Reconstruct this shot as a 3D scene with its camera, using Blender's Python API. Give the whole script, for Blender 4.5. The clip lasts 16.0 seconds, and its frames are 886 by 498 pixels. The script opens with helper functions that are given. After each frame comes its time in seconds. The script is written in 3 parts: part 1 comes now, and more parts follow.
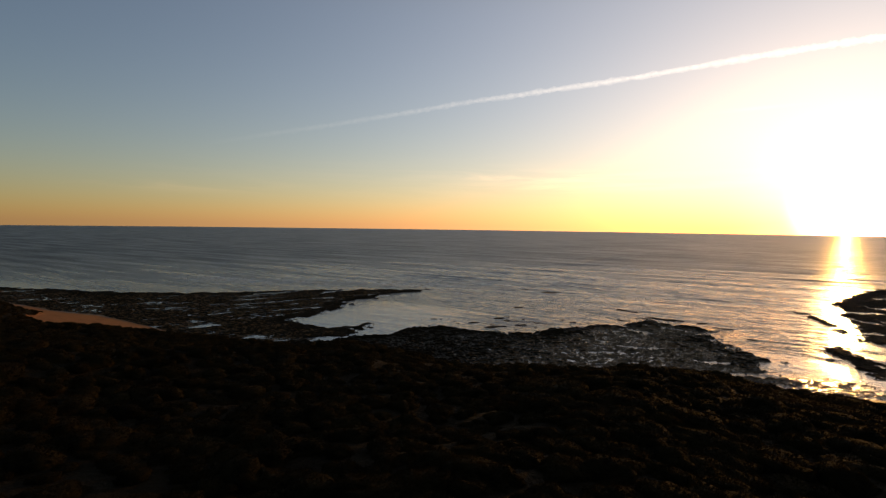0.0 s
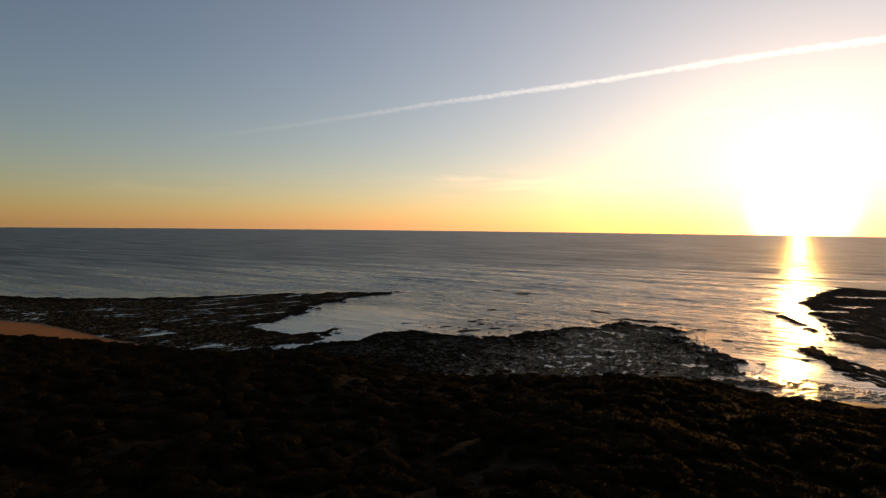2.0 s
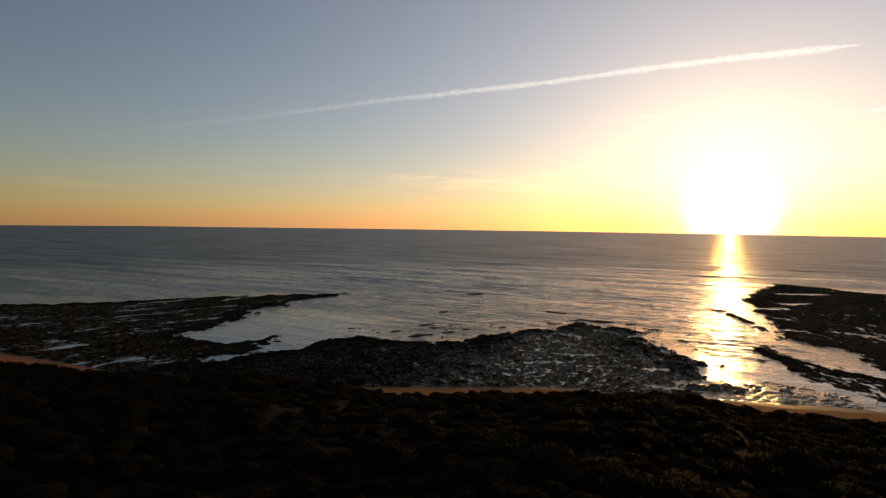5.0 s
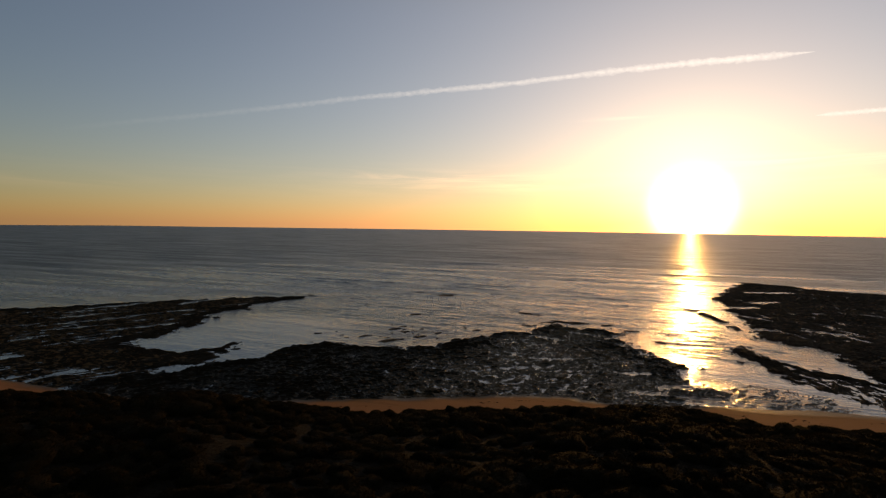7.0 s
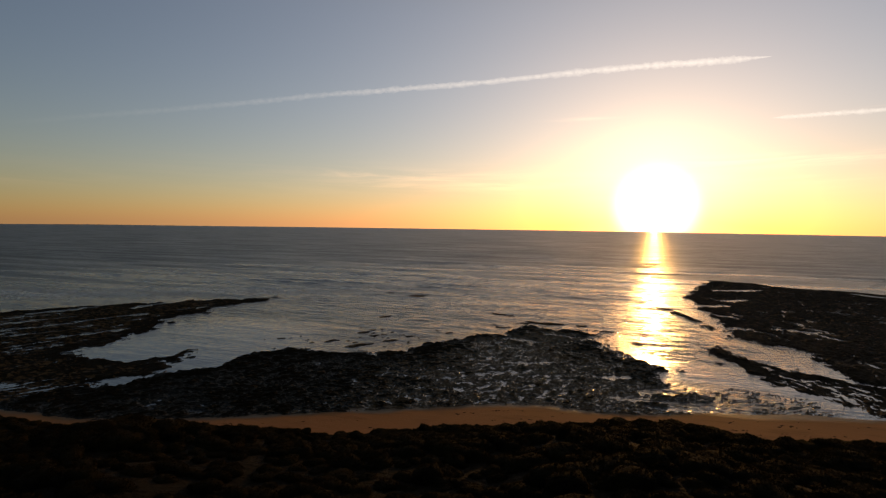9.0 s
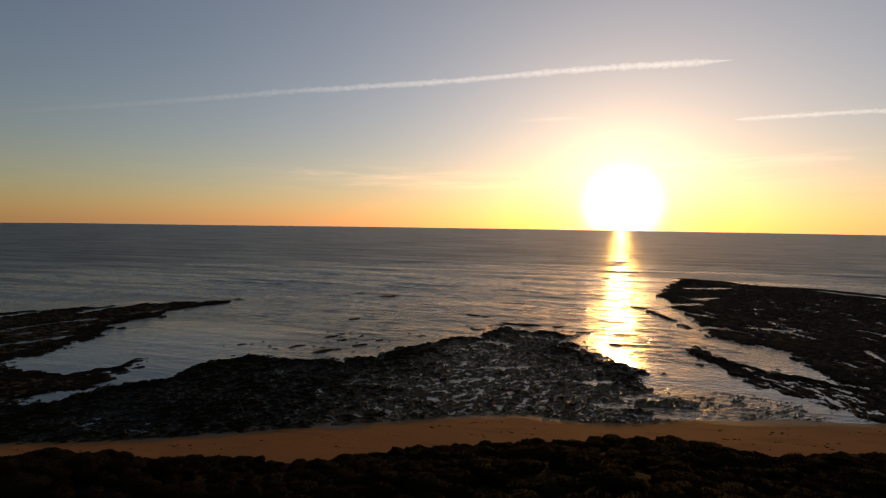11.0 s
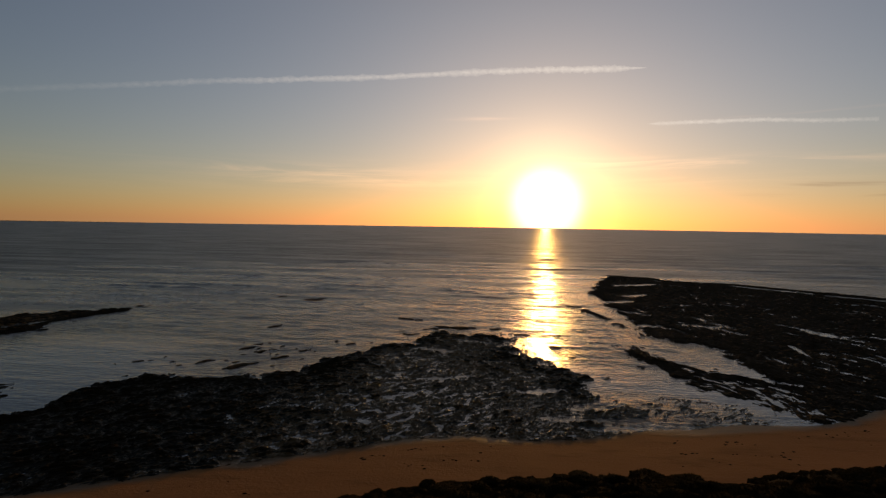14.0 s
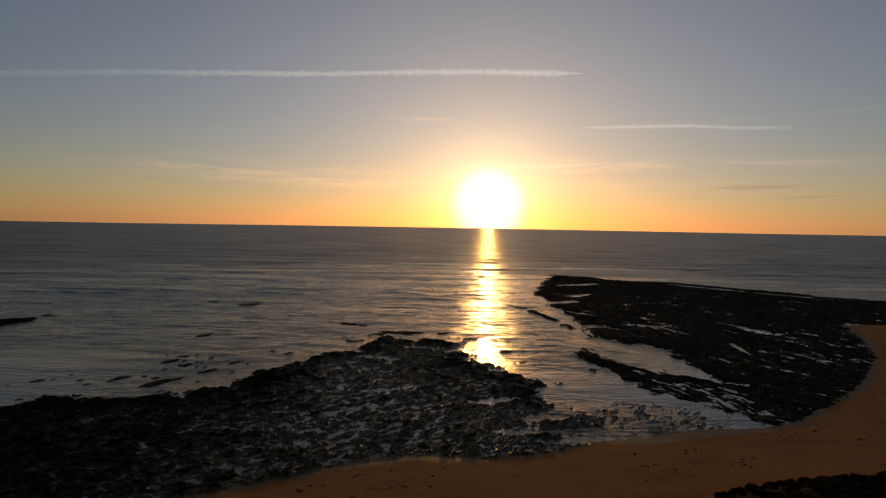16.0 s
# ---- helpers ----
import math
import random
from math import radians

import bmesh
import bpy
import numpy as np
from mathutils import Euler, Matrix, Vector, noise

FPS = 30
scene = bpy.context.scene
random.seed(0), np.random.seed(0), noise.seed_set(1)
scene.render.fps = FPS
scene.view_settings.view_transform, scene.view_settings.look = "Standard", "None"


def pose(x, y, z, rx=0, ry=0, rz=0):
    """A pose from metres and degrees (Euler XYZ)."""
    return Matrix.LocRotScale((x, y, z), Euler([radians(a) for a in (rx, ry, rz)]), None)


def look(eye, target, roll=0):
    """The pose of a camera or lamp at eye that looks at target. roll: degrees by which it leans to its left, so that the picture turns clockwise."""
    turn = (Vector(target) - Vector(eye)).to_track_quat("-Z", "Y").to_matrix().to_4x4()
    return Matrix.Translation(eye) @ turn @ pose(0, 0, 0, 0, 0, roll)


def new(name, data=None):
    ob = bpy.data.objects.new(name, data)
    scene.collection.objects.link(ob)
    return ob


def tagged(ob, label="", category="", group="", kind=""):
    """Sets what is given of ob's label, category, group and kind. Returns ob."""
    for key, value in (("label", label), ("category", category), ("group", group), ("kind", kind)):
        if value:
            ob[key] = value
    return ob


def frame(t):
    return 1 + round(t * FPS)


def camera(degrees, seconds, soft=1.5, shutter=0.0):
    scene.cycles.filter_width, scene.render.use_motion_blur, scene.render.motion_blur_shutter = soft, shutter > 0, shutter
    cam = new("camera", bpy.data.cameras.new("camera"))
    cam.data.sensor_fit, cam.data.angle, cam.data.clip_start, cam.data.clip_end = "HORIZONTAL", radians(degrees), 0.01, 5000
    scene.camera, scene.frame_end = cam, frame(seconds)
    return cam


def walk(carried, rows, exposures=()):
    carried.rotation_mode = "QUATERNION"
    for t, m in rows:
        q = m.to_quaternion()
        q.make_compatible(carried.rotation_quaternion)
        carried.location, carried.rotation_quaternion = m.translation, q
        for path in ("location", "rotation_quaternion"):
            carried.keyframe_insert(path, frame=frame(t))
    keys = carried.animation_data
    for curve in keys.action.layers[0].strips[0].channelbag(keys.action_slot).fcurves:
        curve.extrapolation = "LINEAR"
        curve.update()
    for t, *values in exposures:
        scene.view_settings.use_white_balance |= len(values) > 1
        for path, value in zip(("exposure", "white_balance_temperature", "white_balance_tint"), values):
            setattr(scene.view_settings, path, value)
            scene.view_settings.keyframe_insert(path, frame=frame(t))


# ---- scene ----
# A low reef coast at sunset, seen from the air: sea, reefs, beach, scrub dune.
SUN_TURN, SUN_HEIGHT = 5.0, 2.05         # degrees clockwise from +y, degrees up
PATH = [
    (0.0, 26.84, -61.95, 41.02, -33.083, -2.645, 0.774),
    (0.5, 25.75, -60.36, 40.92, -32.271, -2.556, 0.676),
    (1.0, 24.62, -58.74, 40.83, -31.449, -2.490, 0.606),
    (1.5, 23.40, -57.08, 40.77, -30.605, -2.469, 0.592),
    (2.0, 22.10, -55.36, 40.74, -29.731, -2.500, 0.643),
    (2.5, 20.82, -53.62, 40.74, -28.824, -2.552, 0.718),
    (3.0, 19.67, -51.90, 40.75, -27.879, -2.593, 0.773),
    (3.5, 18.67, -50.18, 40.77, -26.907, -2.608, 0.790),
    (4.0, 17.73, -48.44, 40.77, -25.936, -2.610, 0.787),
    (4.5, 16.74, -46.63, 40.75, -24.993, -2.615, 0.783),
    (5.0, 15.68, -44.74, 40.69, -24.086, -2.624, 0.785),
    (5.5, 14.59, -42.80, 40.63, -23.210, -2.634, 0.792),
    (6.0, 13.49, -40.84, 40.56, -22.358, -2.638, 0.799),
    (6.5, 12.42, -38.89, 40.51, -21.524, -2.634, 0.805),
    (7.0, 11.41, -36.95, 40.47, -20.698, -2.623, 0.808),
    (7.5, 10.48, -35.04, 40.45, -19.869, -2.620, 0.808),
    (8.0, 9.63, -33.13, 40.43, -19.027, -2.638, 0.806),
    (8.5, 8.85, -31.22, 40.40, -18.181, -2.677, 0.802),
    (9.0, 8.11, -29.30, 40.36, -17.351, -2.722, 0.799),
    (9.5, 7.37, -27.35, 40.30, -16.560, -2.760, 0.796),
    (10.0, 6.61, -25.36, 40.22, -15.786, -2.789, 0.795),
    (10.5, 5.85, -23.30, 40.14, -14.978, -2.811, 0.794),
    (11.0, 5.09, -21.14, 40.06, -14.085, -2.832, 0.792),
    (11.5, 4.34, -18.89, 40.00, -13.056, -2.854, 0.789),
    (12.0, 3.61, -16.57, 39.96, -11.874, -2.880, 0.788),
    (12.5, 2.97, -14.36, 39.96, -10.568, -2.908, 0.797),
    (13.0, 2.46, -12.36, 39.99, -9.171, -2.933, 0.821),
    (13.5, 1.99, -10.41, 40.02, -7.720, -2.953, 0.850),
    (14.0, 1.48, -8.35, 40.00, -6.253, -2.963, 0.870),
    (14.5, 0.95, -6.17, 39.95, -4.764, -2.959, 0.883),
    (15.0, 0.52, -4.03, 39.90, -3.219, -2.937, 0.902),
    (15.5, 0.23, -1.99, 39.88, -1.611, -2.899, 0.934),
    (16.0, 0.01, 0.00, 39.88, 0.030, -2.853, 0.972),
]
cam = camera(81.53, 16.0, soft=1.3)


def gaze(x, y, z, turn, tilt, roll):
    """A pose that looks turn degrees clockwise from +y, tilt degrees up."""
    a, b = radians(turn), radians(tilt)
    way = Vector((math.sin(a) * math.cos(b), math.cos(a) * math.cos(b), math.sin(b)))
    return look((x, y, z), Vector((x, y, z)) + way, roll)


walk(cam, [(row[0], gaze(*row[1:])) for row in PATH], exposures=[(0.0, 1.04, 7900, 15), (7.0, 0.64, 7800, 15), (12.5, 0.27, 7600, 15), (16.0, -0.16, 7600, 14)])

# ---- light ----
a, b = radians(SUN_TURN), radians(SUN_HEIGHT)
SUN = Vector((math.sin(a) * math.cos(b), math.cos(a) * math.cos(b), math.sin(b)))


class Nodes:
    """Short hand for a node tree."""

    def __init__(self, tree):
        self.tree = tree
        tree.nodes.clear()

    def add(self, kind, values=None, **settings):
        node = self.tree.nodes.new(kind)
        for key, value in settings.items():
            setattr(node, key, value)
        for key, value in (values or {}).items():
            if isinstance(value, bpy.types.NodeSocket):
                self.tree.links.new(value, node.inputs[key])
            else:
                node.inputs[key].default_value = value
        return node

    def math(self, op, x, y=0.0, z=0.0, clamp=False):
        return self.add("ShaderNodeMath", {0: x, 1: y, 2: z}, operation=op, use_clamp=clamp).outputs[0]

    def mix(self, fac, x, y, blend="MIX"):
        return self.add("ShaderNodeMix", {0: fac, 6: x, 7: y}, data_type="RGBA", blend_type=blend).outputs[2]

    def noise(self, scale, detail=4.0, rough=0.55, where=None, distortion=0.0):
        values = {"Scale": scale, "Detail": detail, "Roughness": rough, "Distortion": distortion}
        if where is not None:
            values["Vector"] = where
        return self.add("ShaderNodeTexNoise", values).outputs[0]

    def span(self, x, lo, hi, out_lo=0.0, out_hi=1.0, smooth=True):
        return self.add("ShaderNodeMapRange", {0: x, 1: lo, 2: hi, 3: out_lo, 4: out_hi},
                        interpolation_type="SMOOTHSTEP" if smooth else "LINEAR").outputs[0]

    def place(self, scale=(1, 1, 1), turn=0.0, kind="Object"):
        where = self.add("ShaderNodeTexCoord").outputs[kind]
        return self.add("ShaderNodeMapping", {"Vector": where, "Rotation": (0, 0, radians(turn)), "Scale": scale}).outputs[0]

    def bump(self, height, strength, distance, normal=None):
        values = {"Height": height, "Strength": strength, "Distance": distance}
        if normal is not None:
            values["Normal"] = normal
        return self.add("ShaderNodeBump", values).outputs[0]


world = bpy.data.worlds.new("sunset_sky")
scene.world = world
world.use_nodes = True
n = Nodes(world.node_tree)
sky = n.add("ShaderNodeTexSky", sky_type="NISHITA", sun_disc=False, sun_elevation=radians(SUN_HEIGHT),
            sun_rotation=radians(SUN_TURN), altitude=40.0, air_density=1.0, dust_density=0.4, ozone_density=2.5)
way = n.add("ShaderNodeTexCoord").outputs["Generated"]
cosine = n.add("ShaderNodeVectorMath", {0: way, 1: SUN}, operation="DOT_PRODUCT").outputs["Value"]
angle = n.math("MULTIPLY", n.math("ARCCOSINE", n.math("MINIMUM", cosine, 1.0)), 180 / math.pi)
core = n.math("EXPONENT", n.math("MULTIPLY", n.math("POWER", n.math("MULTIPLY", angle, 1 / 3.75), 5.0), -1.0))
bloom = n.math("EXPONENT", n.math("MULTIPLY", n.math("POWER", n.math("MULTIPLY", angle, 1 / 6.8), 3.0), -1.0))
halo = n.math("EXPONENT", n.math("MULTIPLY", angle, -1 / 7.5))
wide = n.math("EXPONENT", n.math("MULTIPLY", angle, -1 / 26.0))
side = n.math("EXPONENT", n.math("MULTIPLY", angle, -1 / 30.0))
parts = n.add("ShaderNodeSeparateXYZ", {0: way})
rise = n.math("MAXIMUM", parts.outputs[2], 0.0)
bearing = n.math("MULTIPLY", n.math("ARCTAN2", parts.outputs[0], parts.outputs[1]), 180 / math.pi)
height = n.math("MULTIPLY", rise, 180 / math.pi)
low = n.math("EXPONENT", n.math("MULTIPLY", rise, -1 / 0.075))
haze = n.math("EXPONENT", n.math("MULTIPLY", rise, -1 / 0.26))
# thin cirrus low over the sea: bearing, height, half length, half depth in degrees, thickness
streak = n.noise(1.0, 6, 0.6, n.add("ShaderNodeMapping", {"Vector": way, "Scale": (4.0, 4.0, 60.0)}).outputs[0], 0.8)
streak = n.span(streak, 0.36, 0.72)


def bank(at, high, long, deep):
    """Where a bank of cloud lies, thinning towards its rim."""
    u = n.math("POWER", n.math("MULTIPLY", n.math("ABSOLUTE", n.math("SUBTRACT", bearing, at)), 1 / long), 2.0)
    v = n.math("POWER", n.math("MULTIPLY", n.math("ABSOLUTE", n.math("SUBTRACT", height, high)), 1 / deep), 2.0)
    return n.math("EXPONENT", n.math("MULTIPLY", n.math("ADD", u, v), -1.0))


cirrus = n.math("MULTIPLY", bank(0.0, 4.6, 60.0, 1.9), 0.16)
for at, high, long, deep, much in [(-22, 5.3, 9, 0.55, 0.8), (-16, 4.3, 10, 0.45, 0.5), (-60, 3.6, 7, 0.5, 0.35), (15, 6.4, 8, 0.5, 0.8), (27, 6.1, 12, 0.35, 0.4),
                                   (-2, 11.2, 3.0, 0.16, 0.5), (33, 10.3, 9, 0.2, 0.35)]:
    cirrus = n.math("ADD", cirrus, n.math("MULTIPLY", bank(at, high, long, deep), much))
cirrus = n.math("MULTIPLY", cirrus, streak)
veil = n.math("ADD", bank(31, 3.9, 5, 0.26), n.math("ADD", bank(25, 2.9, 3, 0.25), bank(36, 2.8, 3, 0.28)))
veil = n.math("MULTIPLY", veil, n.span(streak, 0.1, 0.8, 0.0, 0.3))


def tint(amount, colour):
    return n.mix(amount, (0, 0, 0, 1), (*colour, 1))


def sum_of(*colours):
    total = colours[0]
    for colour in colours[1:]:
        total = n.mix(1.0, total, colour, "ADD")
    return total


glow = sum_of(tint(halo, (0.40, 0.195, 0.055)), tint(wide, (0.32, 0.315, 0.29)),
              tint(n.math("MULTIPLY", low, halo), (0.30, 0.02, 0.0)),
              tint(low, (0.012, 0.004, 0.0)), tint(n.math("MULTIPLY", low, side), (0.37, 0.105, 0.03)),
              tint(haze, (0.020, 0.024, 0.020)), tint(n.math("MULTIPLY", haze, side), (0.265, 0.158, 0.105)),
              tint(n.math("MULTIPLY", cirrus, side), (0.8, 0.43, 0.21)))
air = n.mix(1.0, sky.outputs[0], (0.082, 0.104, 0.127, 1), "MULTIPLY")
# the sky is dimmed and greyed towards the unseen zenith, to weaken overhead light
air = n.mix(1.0, air, n.mix(n.span(rise, 0.36, 0.58), (1, 1, 1, 1), (0.70, 0.58, 0.43, 1)), "MULTIPLY")
dome = n.mix(1.0, air, glow, "ADD")
# the long way through the air near the horizon takes out green and blue
dome = n.mix(1.0, dome, n.mix(n.math("MULTIPLY", n.math("MULTIPLY", low, side), 1.4, clamp=True), (1, 1, 1, 1), (1.0, 0.73, 0.60, 1)), "MULTIPLY")
dome = n.mix(1.0, dome, sum_of(tint(core, (1.0, 1.0, 0.95)), tint(bloom, (0.26, 0.22, 0.13))), "ADD")
dome = n.mix(veil, dome, (0.16, 0.10, 0.075, 1))
n.add("ShaderNodeOutputWorld", {0: n.add("ShaderNodeBackground", {0: dome, 1: 1.0}).outputs[0]})

lamp = new("sun", bpy.data.lights.new("sun", "SUN"))
lamp.data.energy, lamp.data.angle, lamp.data.color = 0.62, radians(0.53), (1.0, 0.53, 0.14)
lamp.matrix_world = look((0, 0, 60), Vector((0, 0, 60)) - SUN)

# ---- materials ----


def material(name):
    m = bpy.data.materials.new(name)
    m.use_nodes = True
    return m, Nodes(m.node_tree)


def finish(n, values):
    shader = n.add("ShaderNodeBsdfPrincipled", values)
    n.add("ShaderNodeOutputMaterial", {0: shader.outputs[0]})


def sea_material():
    m, n = material("sea_water")
    chop = n.add("ShaderNodeAttribute", attribute_name="chop").outputs["Fac"]
    offing = n.add("ShaderNodeAttribute", attribute_name="offing").outputs["Fac"]
    swell = n.noise(0.06, 3, 0.5, n.place((0.14, 1, 1), 3))
    wave = n.noise(0.17, 4, 0.55, n.place((0.22, 1, 1), 4), 0.5)
    ripple = n.noise(0.75, 4, 0.6, n.place((0.32, 1, 1), -5), 0.4)
    fine = n.noise(2.1, 3, 0.6, n.place((0.5, 1, 1), 7))
    gust = n.noise(0.05, 6, 0.65, n.place((0.12, 1, 1), 3))
    normal = n.bump(swell, n.math("MULTIPLY", chop, 0.22), 4.0)
    normal = n.bump(wave, n.math("MULTIPLY", chop, 0.8), 1.2, normal)
    normal = n.bump(ripple, n.math("MULTIPLY", chop, 1.0), 0.65, normal)
    normal = n.bump(fine, n.math("MULTIPLY_ADD", chop, 0.6, 0.02), 0.12, normal)
    wind = n.math("MULTIPLY", n.math("ADD", n.span(chop, 0.1, 1.0, 0.12, 0.18), n.math("MULTIPLY", offing, 0.23)), n.math("MULTIPLY_ADD", n.math("SUBTRACT", n.span(gust, 0.35, 0.65), 0.5), n.math("MULTIPLY_ADD", offing, -0.3, 0.75), 1.02))
    foam = n.add("ShaderNodeAttribute", attribute_name="foam").outputs["Fac"]
    lace = n.span(n.noise(0.5, 6, 0.7, n.place((0.35, 1, 1), -10), 1.5), 0.44, 0.6)
    foam = n.math("MULTIPLY", foam, lace, clamp=True)
    finish(n, {"Base Color": n.mix(foam, (0.012, 0.018, 0.028, 1), (0.7, 0.72, 0.74, 1)),
               "Roughness": n.math("MULTIPLY_ADD", foam, 0.4, wind), "IOR": 1.333, "Specular IOR Level": 0.95, "Normal": normal})
    return m


def rock_material(turn, film=0.0):
    m, n = material("wet_reef_rock")
    where = n.place()
    patch = n.noise(0.12, 5, 0.6, where)
    grain = n.noise(2.2, 7, 0.65, n.place((0.5, 1.4, 1), turn))
    pits = n.noise(6.0, 4, 0.6, where)
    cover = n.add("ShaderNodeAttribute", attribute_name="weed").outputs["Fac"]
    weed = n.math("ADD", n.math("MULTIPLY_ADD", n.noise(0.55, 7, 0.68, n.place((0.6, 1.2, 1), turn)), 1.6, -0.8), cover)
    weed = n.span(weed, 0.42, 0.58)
    colour = n.mix(patch, (0.10, 0.050, 0.020, 1), (0.17, 0.092, 0.042, 1))
    colour = n.mix(n.span(grain, 0.5, 0.72), colour, (0.21, 0.13, 0.072, 1))
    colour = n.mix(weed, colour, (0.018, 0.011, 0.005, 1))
    normal = n.bump(pits, 0.6, 0.04, n.bump(grain, 0.8, 0.15))
    height = n.add("ShaderNodeSeparateXYZ", {0: n.add("ShaderNodeNewGeometry").outputs["Position"]}).outputs[2]
    wet = n.span(n.math("MULTIPLY_ADD", patch, 0.3, height), 0.5 + film, 0.2 + film)
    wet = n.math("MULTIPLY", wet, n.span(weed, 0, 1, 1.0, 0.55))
    finish(n, {"Base Color": colour, "Roughness": n.span(wet, 0, 1, 0.8, 0.24), "Specular IOR Level": n.span(wet, 0, 1, 0.05, 0.5), "Normal": normal})
    return m


def sand_material():
    m, n = material("beach_sand")
    where = n.place()
    wet = n.add("ShaderNodeAttribute", attribute_name="wet").outputs["Fac"]
    broad = n.noise(0.07, 4, 0.55, where)
    tide = n.noise(0.35, 5, 0.6, n.place((0.25, 1, 1), -20))
    prints = n.noise(1.8, 5, 0.6, where)
    colour = n.mix(broad, (0.36, 0.138, 0.045, 1), (0.46, 0.184, 0.066, 1))
    colour = n.mix(n.span(tide, 0.52, 0.72, 0, 0.5), colour, (0.18, 0.075, 0.024, 1))
    colour = n.mix(wet, colour, (0.12, 0.058, 0.021, 1))
    normal = n.bump(prints, n.span(wet, 0, 1, 0.5, 0.08), 0.25, n.bump(tide, 0.3, 0.5))
    finish(n, {"Base Color": colour, "Roughness": n.span(wet, 0, 1, 0.9, 0.6), "Specular IOR Level": n.span(wet, 0, 1, 0.1, 0.3), "Normal": normal})
    return m


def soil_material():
    m, n = material("dune_soil_litter_and_shade")
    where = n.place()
    # near black: the shade between the bushes is put into the soil colour
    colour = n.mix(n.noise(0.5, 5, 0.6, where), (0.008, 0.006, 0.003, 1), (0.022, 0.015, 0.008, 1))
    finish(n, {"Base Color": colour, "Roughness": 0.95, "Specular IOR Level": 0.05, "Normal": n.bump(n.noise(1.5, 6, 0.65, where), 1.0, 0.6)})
    return m


def leaf_material(name, dark, light):
    m, n = material(name)
    one = n.add("ShaderNodeObjectInfo").outputs["Random"]
    each = n.add("ShaderNodeNewGeometry").outputs["Random Per Island"]
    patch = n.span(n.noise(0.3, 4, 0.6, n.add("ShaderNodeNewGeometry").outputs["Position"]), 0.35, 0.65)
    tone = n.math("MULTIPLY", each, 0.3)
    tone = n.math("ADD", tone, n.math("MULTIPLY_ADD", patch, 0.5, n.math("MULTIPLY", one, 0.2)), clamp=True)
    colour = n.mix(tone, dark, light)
    where = n.add("ShaderNodeNewGeometry").outputs["Position"]
    tufts = n.bump(n.noise(2.6, 6, 0.75, where), 1.0, 0.7)
    body = n.add("ShaderNodeBsdfPrincipled", {"Base Color": colour, "Roughness": 0.9, "Specular IOR Level": 0.04, "Normal": tufts})
    thin = n.add("ShaderNodeBsdfTranslucent", {"Color": colour})
    n.add("ShaderNodeOutputMaterial", {0: n.add("ShaderNodeMixShader", {0: 0.2, 1: body.outputs[0], 2: thin.outputs[0]}).outputs[0]})
    return m


def bark_material():
    m, n = material("grey_bark")
    colour = n.mix(n.noise(8, 5, 0.6, n.place((1, 1, 0.2))), (0.07, 0.055, 0.04, 1), (0.16, 0.13, 0.1, 1))
    finish(n, {"Base Color": colour, "Roughness": 0.9, "Normal": n.bump(n.noise(14, 4, 0.6, n.place((1, 1, 0.2))), 0.6, 0.02)})
    return m


def vapour_material():
    m, n = material("glowing_ice_vapour")
    thick = n.add("ShaderNodeAttribute", attribute_name="thick").outputs["Fac"]
    curl = n.span(n.noise(0.03, 6, 0.7, n.place()), 0.3, 0.7, 0.35, 1.0)
    # the vapour emits its own light, standing in for sunlight scattered through it
    body = n.add("ShaderNodeEmission", {"Color": (0.95, 0.93, 0.9, 1), "Strength": 0.95})
    clear = n.add("ShaderNodeBsdfTransparent")
    mixed = n.add("ShaderNodeMixShader", {0: n.math("MULTIPLY", thick, curl, clamp=True), 1: clear.outputs[0], 2: body.outputs[0]})
    n.add("ShaderNodeOutputMaterial", {0: mixed.outputs[0]})
    return m


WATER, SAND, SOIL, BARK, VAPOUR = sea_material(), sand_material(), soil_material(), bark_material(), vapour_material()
ROCK = rock_material(-40, -0.3)
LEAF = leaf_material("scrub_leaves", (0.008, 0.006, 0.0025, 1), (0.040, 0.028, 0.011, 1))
WRACK = rock_material(0)

# ---- shapes ----


def lattice(ix, iy, seed):
    h = (ix * 374761393 + iy * 668265263 + seed * 974634777) & 0xFFFFFFFF
    h = ((h ^ (h >> 13)) * 1274126177) & 0xFFFFFFFF
    return ((h ^ (h >> 16)) & 0xFFFF) / 65535.0


def value_noise(x, y, seed):
    ix, iy = np.floor(x).astype(np.int64), np.floor(y).astype(np.int64)
    fx, fy = x - ix, y - iy
    fx, fy = fx * fx * (3 - 2 * fx), fy * fy * (3 - 2 * fy)
    low = lattice(ix, iy, seed) * (1 - fx) + lattice(ix + 1, iy, seed) * fx
    high = lattice(ix, iy + 1, seed) * (1 - fx) + lattice(ix + 1, iy + 1, seed) * fx
    return low * (1 - fy) + high * fy


def fbm(x, y, seed=0, octaves=4, gain=0.5):
    """Noise about 0, of about -1 to 1."""
    total, size, norm = 0.0, 1.0, 0.0
    for k in range(octaves):
        turn = 0.6 * k
        u, v = x * math.cos(turn) - y * math.sin(turn), x * math.sin(turn) + y * math.cos(turn)
        total = total + size * (value_noise(u * 2 ** k + 17.3 * k, v * 2 ** k - 9.1 * k, seed + k) - 0.5)
        norm += size * 0.5
        size *= gain
    return total / norm * 1.6


def step(x, lo, hi):
    s = np.clip((x - lo) / (hi - lo), 0, 1)
    return s * s * (3 - 2 * s)


